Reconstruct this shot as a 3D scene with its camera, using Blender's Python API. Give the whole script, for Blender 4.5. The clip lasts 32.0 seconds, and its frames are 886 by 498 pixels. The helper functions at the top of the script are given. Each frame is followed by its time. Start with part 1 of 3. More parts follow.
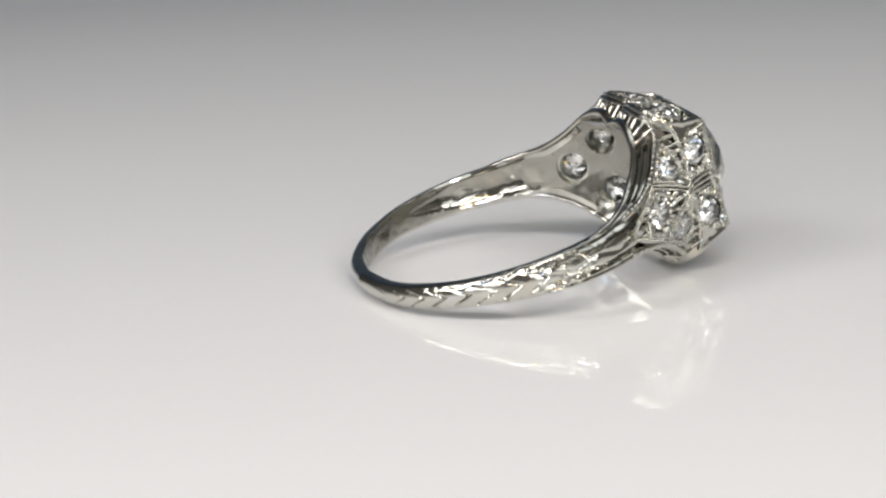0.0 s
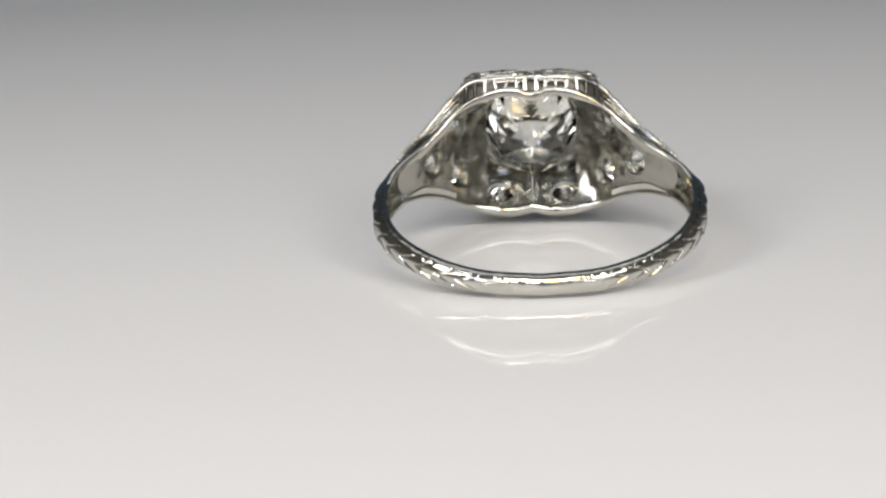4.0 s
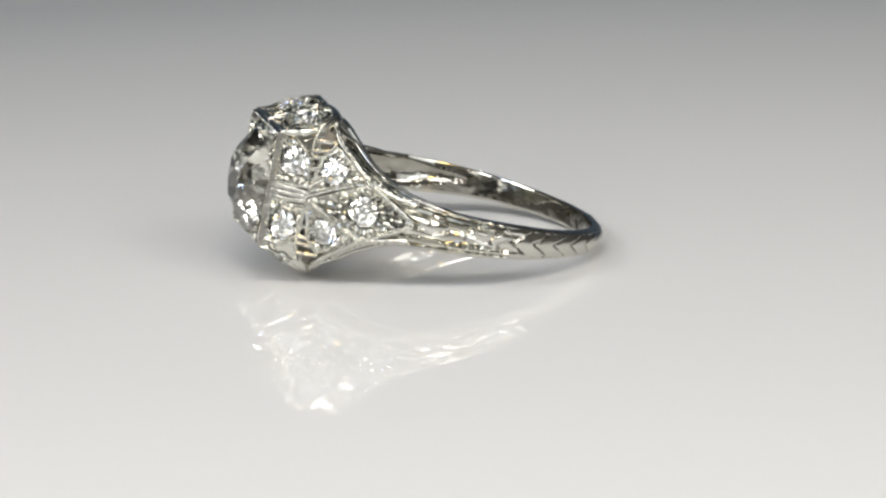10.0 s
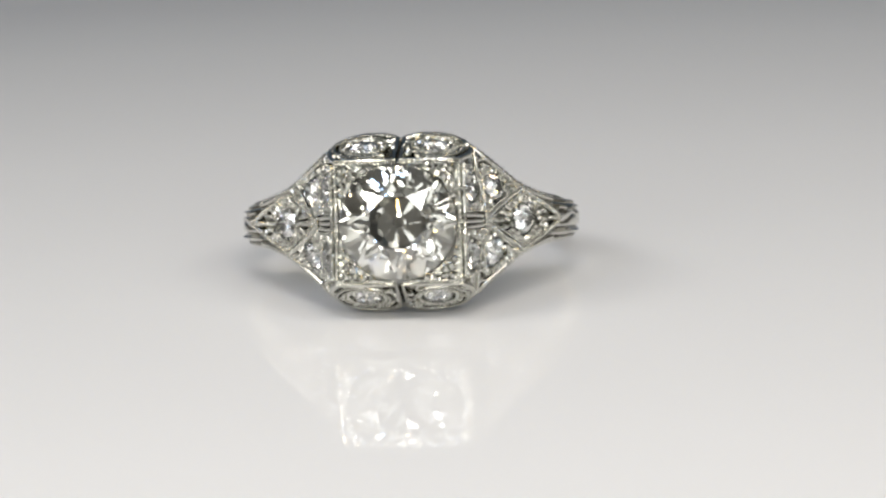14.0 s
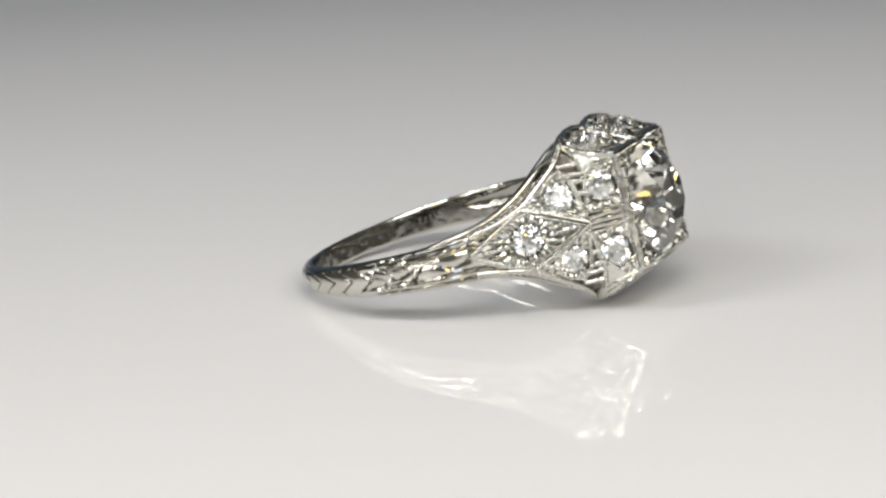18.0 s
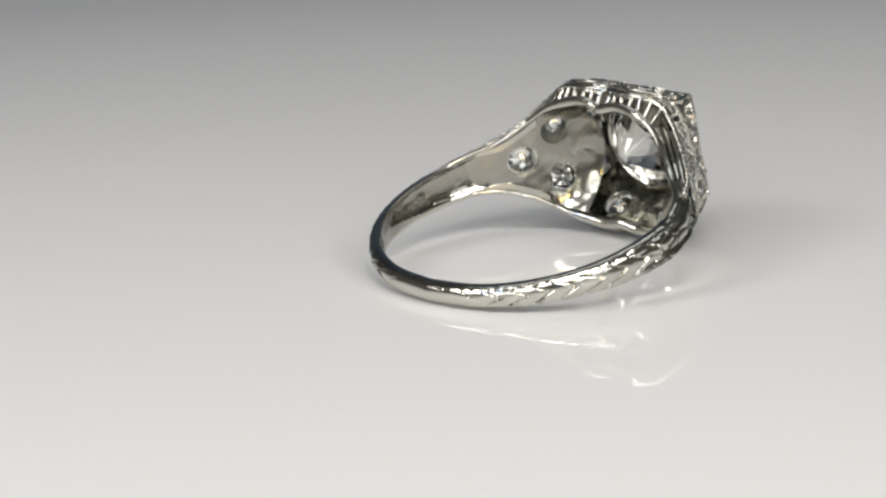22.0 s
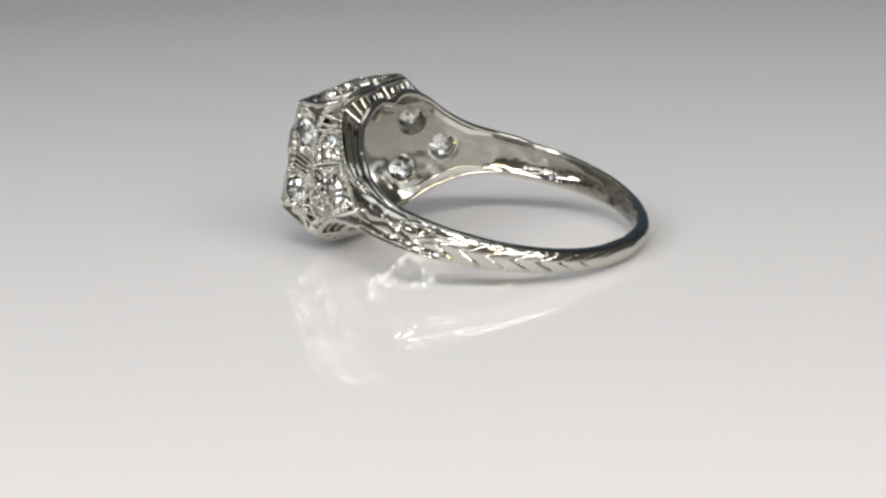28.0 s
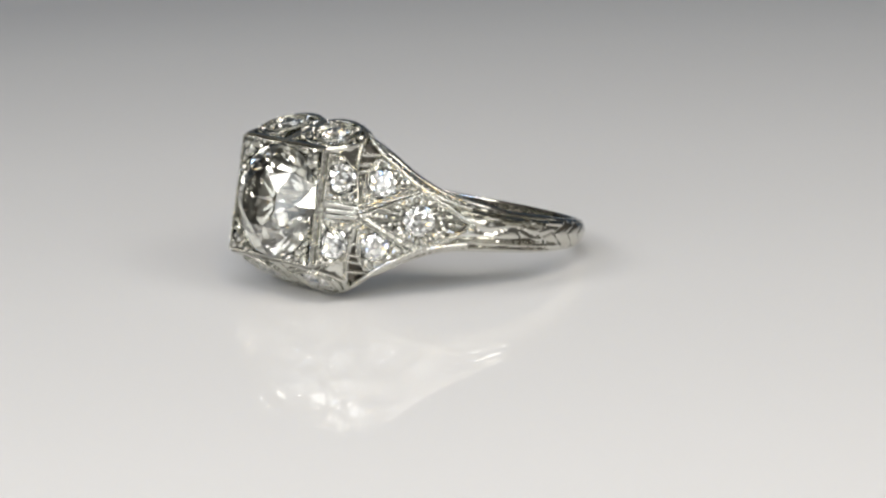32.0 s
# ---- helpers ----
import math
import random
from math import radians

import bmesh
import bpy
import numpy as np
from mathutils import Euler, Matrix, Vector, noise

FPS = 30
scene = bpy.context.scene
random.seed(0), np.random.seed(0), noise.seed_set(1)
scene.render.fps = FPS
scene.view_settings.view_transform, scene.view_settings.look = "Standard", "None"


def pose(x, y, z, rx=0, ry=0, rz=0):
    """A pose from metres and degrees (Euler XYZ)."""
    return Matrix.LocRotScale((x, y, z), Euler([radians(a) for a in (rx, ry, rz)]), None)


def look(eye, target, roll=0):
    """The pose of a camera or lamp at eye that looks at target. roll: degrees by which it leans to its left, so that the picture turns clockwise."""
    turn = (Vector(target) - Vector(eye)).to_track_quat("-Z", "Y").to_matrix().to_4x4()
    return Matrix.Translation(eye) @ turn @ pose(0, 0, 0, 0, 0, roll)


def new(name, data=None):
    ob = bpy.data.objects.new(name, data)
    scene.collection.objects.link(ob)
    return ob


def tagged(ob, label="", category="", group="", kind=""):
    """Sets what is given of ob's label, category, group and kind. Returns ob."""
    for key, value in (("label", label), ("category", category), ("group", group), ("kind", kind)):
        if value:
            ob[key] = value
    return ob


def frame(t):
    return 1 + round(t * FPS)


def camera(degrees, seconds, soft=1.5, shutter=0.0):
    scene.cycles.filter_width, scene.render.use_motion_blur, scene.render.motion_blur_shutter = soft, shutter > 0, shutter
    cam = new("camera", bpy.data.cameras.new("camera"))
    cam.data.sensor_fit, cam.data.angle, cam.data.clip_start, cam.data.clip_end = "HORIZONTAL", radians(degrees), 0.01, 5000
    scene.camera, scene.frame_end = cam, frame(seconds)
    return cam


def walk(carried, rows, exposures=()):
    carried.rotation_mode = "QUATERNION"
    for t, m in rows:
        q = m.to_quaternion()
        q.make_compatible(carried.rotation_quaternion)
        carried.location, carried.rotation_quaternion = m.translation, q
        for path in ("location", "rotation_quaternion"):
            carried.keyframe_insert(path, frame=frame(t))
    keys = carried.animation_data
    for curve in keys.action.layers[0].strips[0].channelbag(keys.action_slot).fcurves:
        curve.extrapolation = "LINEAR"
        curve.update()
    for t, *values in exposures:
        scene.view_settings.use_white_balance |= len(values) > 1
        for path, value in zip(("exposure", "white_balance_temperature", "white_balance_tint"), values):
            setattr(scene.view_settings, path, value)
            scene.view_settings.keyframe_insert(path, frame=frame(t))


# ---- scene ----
# ---------- camera: a macro view on a tripod, standing still ----------
MM = 0.001
cam = camera(14.9, 32.0, soft=2.6)
EYE = (-1.858 * MM, -178.143 * MM, 47.563 * MM)
AIM = (-1.858 * MM, 0.172 * MM, 0.654 * MM)
VIEW = look(EYE, AIM, -2.015)
walk(cam, [(0.0, VIEW), (32.0, VIEW)],
     # seconds, stops, kelvin, tint: the clip's camera drifts between a cool and a pinkish balance
     [(0.0, 0.07, 6460, 8.4), (3.0, 0.02, 6460, 8.4), (6.0, 0.02, 6520, 7.6), (9.0, 0.04, 6490, 6.3), (12.0, 0.09, 6440, 6.5), (14.0, 0.08, 6450, 7.4), (17.0, 0.09, 6490, 8.0),
      (20.0, -0.02, 6530, 7.3), (24.0, 0.08, 6450, 7.2), (27.0, 0.11, 6460, 8.4), (29.0, 0.03, 6460, 8.3), (32.0, 0.01, 6480, 7.2)])

# ---------- light: two shaded lamps beside the table, a dim room, added fill lamps ---
world = bpy.data.worlds.new("room_light")
scene.world = world
world.use_nodes = True
world.node_tree.nodes["Background"].inputs["Color"].default_value = (0.86, 0.93, 1.0, 1)
world.node_tree.nodes["Background"].inputs["Strength"].default_value = 0.05


def lamp(name, eye, target, power, size_x, size_y, colour):
    data = bpy.data.lights.new(name, "AREA")
    data.shape, data.size, data.size_y = "RECTANGLE", size_x, size_y
    data.energy, data.color = power, colour
    ob = new(name, data)
    ob.matrix_world = look(eye, target)
    return ob


WARM = (1.0, 0.957, 0.938)
lamp("lamp_left", (-0.30, -0.13, 0.25), (0, -0.03, 0), 0.47, 0.14, 0.14, WARM)
lamp("lamp_right", (0.24, -0.23, 0.26), (0, -0.03, 0), 0.36, 0.14, 0.14, WARM)
lamp("lamp_top", (0.0, -0.24, 0.33), (0, -0.12, 0), 0.52, 0.20, 0.08, WARM)
# small unseen spots added for sparkle: azimuth from the camera's side, elevation, distance
SPOTS = ((-26, 34, 0.7), (12, 30, 0.75), (38, 48, 0.8), (-52, 44, 0.75), (-6, 58, 0.8), (-14, 22, 0.8), (24, 20, 0.8), (-38, 18, 0.75), (18, 52, 0.75),
         (-70, 62, 0.8), (8, 44, 0.7))
# saturated tints stand in for the diamonds' coloured flashes
TINTS = (WARM, (1.0, 0.66, 0.20), WARM, (0.38, 0.56, 1.0), WARM, (1.0, 0.93, 0.8), (0.85, 0.93, 1.0))
for spot, (azimuth, up, reach) in enumerate(SPOTS):
    flat = reach * math.cos(radians(up))
    lamp("sparkle_lamp", (flat * math.sin(radians(azimuth)), -flat * math.cos(radians(azimuth)), reach * math.sin(radians(up))), (0, 0, 0), 0.25, 0.07, 0.07, TINTS[spot % 7])
# unseen fill from above, added to brighten the ring's upper faces
lamp("overhead_fill", (0.0, 0.42, 1.05), (0, 0.30, 0), 1.0, 0.80, 0.30, (0.94, 0.97, 1.0))
# unseen fill lamps, added behind the camera to brighten stone and metal
for x in (-0.47, 0.47):
    lamp("soft_light", (x, -0.84, 0.40), (x, 0.5, 0.40), 1.4, 0.52, 0.62, (0.98, 0.985, 1.0))

# ---------- materials ----------


def material(name):
    m = bpy.data.materials.new(name)
    m.use_nodes = True
    nt = m.node_tree
    return m, nt, nt.nodes["Principled BSDF"]


def wire(nt, a, b):
    nt.links.new(a, b)


def noise_node(nt, scale, detail=3.0, rough=0.5):
    tc = nt.nodes.new("ShaderNodeTexCoord")
    n = nt.nodes.new("ShaderNodeTexNoise")
    n.inputs["Scale"].default_value = scale
    n.inputs["Detail"].default_value = detail
    n.inputs["Roughness"].default_value = rough
    wire(nt, tc.outputs["Object"], n.inputs["Vector"])
    return n


def ramp(nt, src, lo, hi, p0=0.3, p1=0.7):
    r = nt.nodes.new("ShaderNodeMapRange")
    r.inputs["From Min"].default_value, r.inputs["From Max"].default_value = p0, p1
    r.inputs["To Min"].default_value, r.inputs["To Max"].default_value = lo, hi
    wire(nt, src, r.inputs["Value"])
    return r.outputs["Result"]


def bumped(nt, bsdf, src, distance, strength=1.0):
    b = nt.nodes.new("ShaderNodeBump")
    b.inputs["Distance"].default_value = distance
    b.inputs["Strength"].default_value = strength
    wire(nt, src, b.inputs["Height"])
    wire(nt, b.outputs["Normal"], bsdf.inputs["Normal"])


def metal(name, colour, rough_lo, rough_hi, dent, grain=1400.0, detail=4.0):
    m, nt, b = material(name)
    b.inputs["Metallic"].default_value = 1.0
    b.inputs["Base Color"].default_value = (*colour, 1)
    wire(nt, ramp(nt, noise_node(nt, 900.0).outputs["Fac"], rough_lo, rough_hi), b.inputs["Roughness"])
    bumped(nt, b, noise_node(nt, grain, detail).outputs["Fac"], dent)
    return m


PLATINUM = metal("polished_platinum", (0.57, 0.56, 0.51), 0.03, 0.12, 0.00005)
CUT_METAL = metal("bright_cut_platinum", (0.595, 0.59, 0.54), 0.05, 0.17, 0.00010)
# inner faces: darker base colour than the outer platinum, and more dented
INNER = metal("darker_inner_platinum", (0.425, 0.413, 0.372), 0.04, 0.15, 0.00026, 520.0, 2.5)
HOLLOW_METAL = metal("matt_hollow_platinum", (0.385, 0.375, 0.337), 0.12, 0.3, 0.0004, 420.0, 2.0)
# dark colour painted for shade inside the openings; the hallmarks use it too
SHADE_AND_MARK = metal("shade_and_mark_metal", (0.19, 0.175, 0.15), 0.3, 0.55, 0.0001)
DARK_GROUND = metal("dark_ground_platinum", (0.30, 0.292, 0.26), 0.15, 0.35, 0.0001)


def diamond(name, colour):
    m = bpy.data.materials.new(name)
    m.use_nodes = True
    nt = m.node_tree
    nt.nodes.remove(nt.nodes["Principled BSDF"])
    g = nt.nodes.new("ShaderNodeBsdfGlass")
    g.inputs["Color"].default_value = (*colour, 1)
    g.inputs["Roughness"].default_value = 0.0
    g.inputs["IOR"].default_value = 2.417
    wire(nt, g.outputs["BSDF"], nt.nodes["Material Output"].inputs["Surface"])
    return m


STONE = diamond("old_cut_diamond", (0.99, 0.988, 0.965))
MELEE = diamond("small_diamond", (0.99, 0.99, 0.98))


def acrylic():
    m, nt, b = material("white_acrylic")
    b.inputs["Base Color"].default_value = (0.80, 0.795, 0.785, 1)
    b.inputs["IOR"].default_value = 1.39
    wire(nt, ramp(nt, noise_node(nt, 60.0).outputs["Fac"], 0.002, 0.009), b.inputs["Roughness"])
    bumped(nt, b, noise_node(nt, 25.0, 2.0).outputs["Fac"], 0.00004, 0.5)
    return m


ACRYLIC = acrylic()


def plain(name, colour, rough, scale, spread=0.12):
    m, nt, b = material(name)
    b.inputs["Roughness"].default_value = rough
    n = noise_node(nt, scale, 5.0)
    mix = nt.nodes.new("ShaderNodeMix")
    mix.data_type = "RGBA"
    mix.inputs["A"].default_value = (*[c * (1 - spread) for c in colour], 1)
    mix.inputs["B"].default_value = (*[min(1, c * (1 + spread)) for c in colour], 1)
    wire(nt, n.outputs["Fac"], mix.inputs["Factor"])
    wire(nt, mix.outputs["Result"], b.inputs["Base Color"])
    return m


# room colours chosen for what the ring and the acrylic mirror
WALL_PAINT = plain("warm_grey_wall_paint", (0.3, 0.285, 0.26), 0.8, 3.0)
BACK_PAINT = plain("blue_grey_paint", (0.157, 0.212, 0.292), 0.8, 3.0)
PALE_PAINT = plain("pale_wall_paint", (0.6, 0.58, 0.54), 0.8, 3.0)
CEILING_PAINT = plain("ceiling_paint", (0.45, 0.44, 0.42), 0.8, 3.0)
TABLE_TOP = plain("grey_table", (0.40, 0.40, 0.40), 0.5, 12.0)

# ---------- helpers for meshes, all in millimetres ----------


def part(name, bm, mat, parent, label="", kind=""):
    """One mesh object under a thing or a part; the bmesh is in millimetres."""
    me = bpy.data.meshes.new(name)
    bm.normal_update()
    bm.to_mesh(me)
    bm.free()
    me.transform(Matrix.Diagonal((MM, MM, MM, 1)))
    me.materials.append(mat)
    ob = new(name, me)
    ob.parent = parent
    tagged(ob, label=label, kind=kind)
    return ob


def smooth(ob, angle=40):
    for p in ob.data.polygons:
        p.use_smooth = True
    ob.data.set_sharp_from_angle(angle=radians(angle))
    return ob


def box(bm, c, size):
    bmesh.ops.create_cube(bm, size=1.0, matrix=Matrix.Translation(c) @ Matrix.Diagonal((*size, 1)))


def lathe(bm, profile, n, place=Matrix.Identity(4)):
    """Revolve rows of (radius, height) round the z axis of place; a closed profile."""
    rings = []
    for r, z in profile:
        rings.append([bm.verts.new(place @ Vector((r * math.cos(2 * math.pi * i / n), r * math.sin(2 * math.pi * i / n), z))) for i in range(n)])
    for k in range(len(rings)):
        a, b = rings[k], rings[(k + 1) % len(rings)]
        for i in range(n):
            j = (i + 1) % n
            bm.faces.new((a[i], a[j], b[j], b[i]))


def curve(points, n):
    """n + 1 points of a smooth line through rows of numbers."""
    pts = [np.array(p, float) for p in points]
    pts = [2 * pts[0] - pts[1]] + pts + [2 * pts[-1] - pts[-2]]
    out = []
    segs = len(pts) - 3
    for i in range(n + 1):
        u = i / n * segs
        k = min(int(u), segs - 1)
        t = u - k
        a, b, c, d = pts[k:k + 4]
        out.append(0.5 * (2 * b + (c - a) * t + (2 * a - 5 * b + 4 * c - d) * t * t + (3 * b - a - 3 * c + d) * t ** 3))
    return out


def tube(bm, pts, rx, ry=None, n=8, up=Vector((0, 0, 1)), close=False):
    """A rod with an oval section along points; its ends are capped. A radius is one number, or a list with one for each point."""
    ry = ry or rx
    pts = [Vector(p) for p in pts]
    rings = []
    for i, p in enumerate(pts):
        if close:
            d = pts[(i + 1) % len(pts)] - pts[i - 1]
        else:
            d = pts[min(i + 1, len(pts) - 1)] - pts[max(i - 1, 0)]
        d.normalize()
        side = d.cross(up)
        if side.length < 1e-4:
            side = d.cross(Vector((1, 0, 0)))
        side.normalize()
        top = side.cross(d)
        wide, tall = (r[i] if isinstance(r, list) else r for r in (rx, ry))
        rings.append([bm.verts.new(p + side * wide * math.cos(2 * math.pi * k / n) + top * tall * math.sin(2 * math.pi * k / n)) for k in range(n)])
    m = len(rings)
    for i in range(m if close else m - 1):
        a, b = rings[i], rings[(i + 1) % m]
        for k in range(n):
            j = (k + 1) % n
            bm.faces.new((a[k], a[j], b[j], b[k]))
    if not close:
        bm.faces.new(rings[0][::-1])
        bm.faces.new(rings[-1])


def bead(bm, c, r, squash=None):
    m = Matrix.Translation(c)
    if squash:
        m = m @ squash
    bmesh.ops.create_icosphere(bm, subdivisions=1, radius=r, matrix=m)


# ---------- the room ----------


def plate(name, c, size, mat, label):
    bm = bmesh.new()
    box(bm, [v * 1000 for v in c], [v * 1000 for v in size])
    ob = part(name, bm, mat, None)
    return tagged(ob, label, "room", kind="structure")


# unseen tabletop, ceiling and walls, added to close the place for reflections
plate("ground", (0, 0.1, -0.02024), (1.8, 2.0, 0.02), TABLE_TOP, "plain grey tabletop under the turntable")
plate("ceiling", (0, 0.1, 1.10), (1.84, 2.04, 0.04), CEILING_PAINT, "plain dim ceiling")
plate("wall_north", (0, 1.12, 0.525), (1.8, 0.04, 1.11), BACK_PAINT, "plain blue-grey wall")
plate("wall_south", (0, -0.92, 0.525), (1.8, 0.04, 1.11), PALE_PAINT, "plain pale wall")
plate("wall_east", (0.92, 0.1, 0.525), (0.04, 2.08, 1.11), WALL_PAINT, "plain warm grey wall")
plate("wall_west", (-0.92, 0.1, 0.525), (0.04, 2.08, 1.11), WALL_PAINT, "plain warm grey wall")


DROP = 0.24   # the platter's top lies this far under z = 0


def turntable():
    t = new("turntable")
    tagged(t, "glossy white acrylic turntable under the ring", "turntable")
    bm = bmesh.new()
    lathe(bm, [(0.01, 0), (147, 0), (149, -0.6), (150, -2), (150, -4), (0.01, -4)], 128, Matrix.Translation((0, 0, -DROP)))
    smooth(part("platter", bm, ACRYLIC, t), 20)
    bm = bmesh.new()
    lathe(bm, [(120, -4), (147, -4), (147, -10), (120, -10)], 96, Matrix.Translation((0, 0, -DROP)))
    smooth(part("base_ring", bm, ACRYLIC, t), 20)
    return t


TURNTABLE = turntable()

# ---------- the ring ----------
# Ring space: s to its right side, h towards the head, a along the finger.
LEAN, ROLL, LIFT = radians(13.525), radians(0.497), 2.707


BEND = 0.36


def P(s, h, a):
    """A point of the ring as it lies on the platter, head tilted up, the shank bent a little to one side."""
    u = max(0.0, min(1.0, (7.5 - h) / 7.0))
    s = s - BEND * u * u * (3 - 2 * u)
    x, z = s * math.cos(ROLL) - a * math.sin(ROLL), s * math.sin(ROLL) + a * math.cos(ROLL)
    return Vector((x, -(h * math.cos(LEAN) - z * math.sin(LEAN)), h * math.sin(LEAN) + z * math.cos(LEAN) + LIFT))


RING = new("finger_ring")
tagged(RING, "antique platinum filigree ring set with diamonds, lying on white acrylic", "ring")

# rows of the shank: inner s, inner h, thickness, half width
SHANK = [(6.62, 4.05, 0.5, 1.44), (6.97, 3.45, 0.65, 1.4), (7.33, 2.75, 0.74, 1.34), (7.95, 1.3, 0.82, 1.26), (8.29, -0.5, 0.78, 1.16), (8.12, -2.65, 0.72, 1.03),
         (7.16, -4.99, 0.70, 0.87), (5.26, -7.02, 0.71, 0.82), (2.82, -8.30, 0.73, 0.77), (0.0, -8.75, 0.74, 0.76)]


N_IN = 25


def shank():
    rows = curve(SHANK, 400)
    rows = rows + [np.array((-r[0], r[1], r[2], r[3])) for r in rows[-2::-1]]
    bm = bmesh.new()
    rings = []
    arc = 0.0
    total = sum(math.hypot(*(rows[i + 1][:2] - rows[i][:2])) for i in range(len(rows) - 1))
    for i, (s, h, t, w) in enumerate(rows):
        d = rows[min(i + 1, len(rows) - 1)][:2] - rows[max(i - 1, 0)][:2]
        d = d / np.linalg.norm(d)
        out = np.array((-d[1], d[0]))
        if i:
            arc += math.hypot(*(rows[i][:2] - rows[i - 1][:2]))
        side = min(arc, total - arc)          # distance from the nearer shoulder
        cut = max(0.0, min(1.0, (16.6 - side) / 3.0))
        ring = []
        slim = 1 - 0.22 * max(0.0, min(1.0, (4.5 - h) / 3.0)) - 0.16 * max(0.0, min(1.0, (-5.0 - h) / 3.0))

        def at(depth, a):
            q = np.array((s, h)) + out * depth
            ring.append(bm.verts.new(P(q[0], q[1], a)))

        # inner face: a trough that runs out to a point between two flat borders
        reach = max(0.0, min(1.0, (8.6 - side) / 3.2))
        half = 0.76 * reach ** 0.6
        for k in range(N_IN):
            a = -0.84 + 1.68 * k / (N_IN - 1)
            dip = 0.36 * min(1.0, reach * 1.4) * math.sqrt(max(0.0, 1 - ((a - 0.05) / half) ** 2)) if half > 0.05 else 0.0
            at(dip - 0.03 * (1 - a * a), a * (w if a < 0 else w * slim))
        # outer face: rounded, with beaded edges and cut leaves
        n_out = 37
        ribs = max(0.0, min(1.0, (7.5 - side) / 3.0))
        for k in range(n_out):
            v = 1 - 2 * k / (n_out - 1)
            ang = v * math.pi / 2 * 1.06
            a = math.sin(ang) if abs(ang) < math.pi / 2 else math.copysign(1.0, v)
            dome = t * (0.24 + 0.76 * max(0.0, math.cos(ang)) ** 0.9) if abs(ang) < math.pi / 2 else t * 0.05
            e = abs(a)
            ph = (side - 1.45 * e) / 1.25
            ph -= math.floor(ph)
            groove = math.exp(-((min(ph, 1 - ph)) / 0.075) ** 2) * (0.85 + 0.3 * math.sin(side * 3.3 + 1.7 * v))
            leaf = (0.05 * ph - 0.12 * groove - 0.07 * math.exp(-((e - 0.36) / 0.05) ** 2) * ribs) if e < 0.72 else 0.0
            # a running scroll, cut deeper, next to the setting
            near = max(0.0, min(1.0, (side - 0.7) / 0.8)) * max(0.0, min(1.0, (6.6 - side) / 1.6))
            curl = 0.16 * math.sin(side * 2 * math.pi / 2.9)
            leaf = leaf * max(0.0, min(1.0, (side - 2.6) / 2.6))
            for line in (curl, 0.50 + 0.06 * math.sin(side * 3.1), -0.50 + 0.06 * math.sin(side * 3.1 + 1.0)):
                leaf -= near * 0.09 * math.exp(-((math.copysign(e, v) - line) / 0.10) ** 2)
            beads = 0.055 * (0.5 + 0.5 * math.sin(side * 2 * math.pi / 0.62 + 1.3 * math.sin(side * 2.1))) * (0.6 + 0.4 * math.sin(side * 1.7)) if 0.78 < e < 0.97 else 0.0
            rail = ribs * 1.5 * (0.10 * math.exp(-((e - 0.62) / 0.07) ** 2) - 0.12 * math.exp(-((e - 0.78) / 0.06) ** 2) - 0.08 * math.exp(-((e - 0.46) / 0.06) ** 2))
            at(dome + cut * (leaf + beads) + rail, a * (w if a < 0 else w * slim))
        rings.append(ring)
    n = len(rings[0])
    for i in range(len(rings) - 1):
        a, b = rings[i], rings[i + 1]
        for k in range(n):
            j = (k + 1) % n
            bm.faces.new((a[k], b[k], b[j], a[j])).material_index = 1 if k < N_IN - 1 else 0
    bm.faces.new(rings[0])
    bm.faces.new(rings[-1][::-1])
    bmesh.ops.recalc_face_normals(bm, faces=bm.faces[:])
    ob = smooth(part("shank", bm, PLATINUM, RING, "tapered platinum shank engraved with wheat chevrons"), 32)
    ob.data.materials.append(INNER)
    return ob


shank()


def gem_points(r, crown, table, depth, culet, lower=0.45, n=8):
    """Corner points of a round old cut: table, crown kites, girdle, pavilion, culet."""
    pts = []
    for i in range(n):
        a = 2 * math.pi * i / n
        b = a + math.pi / n
        pts.append((table * r * math.cos(a), table * r * math.sin(a), crown))
        k = math.cos(math.pi / n)
        m = 0.5 * (table + 1) + 0.03
        pts.append((m * r * math.cos(b), m * r * math.sin(b), crown * (1 - k * m) / (1 - table) * 1.002))
        m = lower
        pts.append((m * r * math.cos(b), m * r * math.sin(b), -depth * (1 - k * m) / (1 - culet) * 1.002))
        pts.append((culet * r * math.cos(a), culet * r * math.sin(a), -depth))
    for i in range(2 * n):
        a = math.pi * i / n
        pts.append((r * math.cos(a), r * math.sin(a), 0.02 * r))
        pts.append((r * math.cos(a), r * math.sin(a), -0.02 * r))
    return pts


def gem(name, place, r, mat, parent, label, crown=0.34, table=0.53, depth=0.86, culet=0.08, n=8):
    bm = bmesh.new()
    for p in gem_points(r, crown * r, table, depth * r, culet, 0.45, n):
        bm.verts.new(p)
    bmesh.ops.convex_hull(bm, input=bm.verts[:])
    bmesh.ops.dissolve_limit(bm, angle_limit=0.01, verts=bm.verts[:], edges=bm.edges[:])
    bmesh.ops.recalc_face_normals(bm, faces=bm.faces[:])
    bm.transform(place)
    return part(name, bm, mat, parent, label)


def frame_of(points):
    """Centre, normal (away from the finger) and two axes of a flat outline."""
    c = sum(points, Vector()) / len(points)
    nrm = Vector()
    for i, p in enumerate(points):
        q = points[(i + 1) % len(points)]
        nrm += (p - c).cross(q - c)
    nrm.normalize()
    if nrm.dot(c - P(0, 0, 0)) < 0:
        nrm = -nrm
    x = points[1] - points[0]
    x = (x - nrm * x.dot(nrm)).normalized()
    return c, nrm, x, nrm.cross(x)


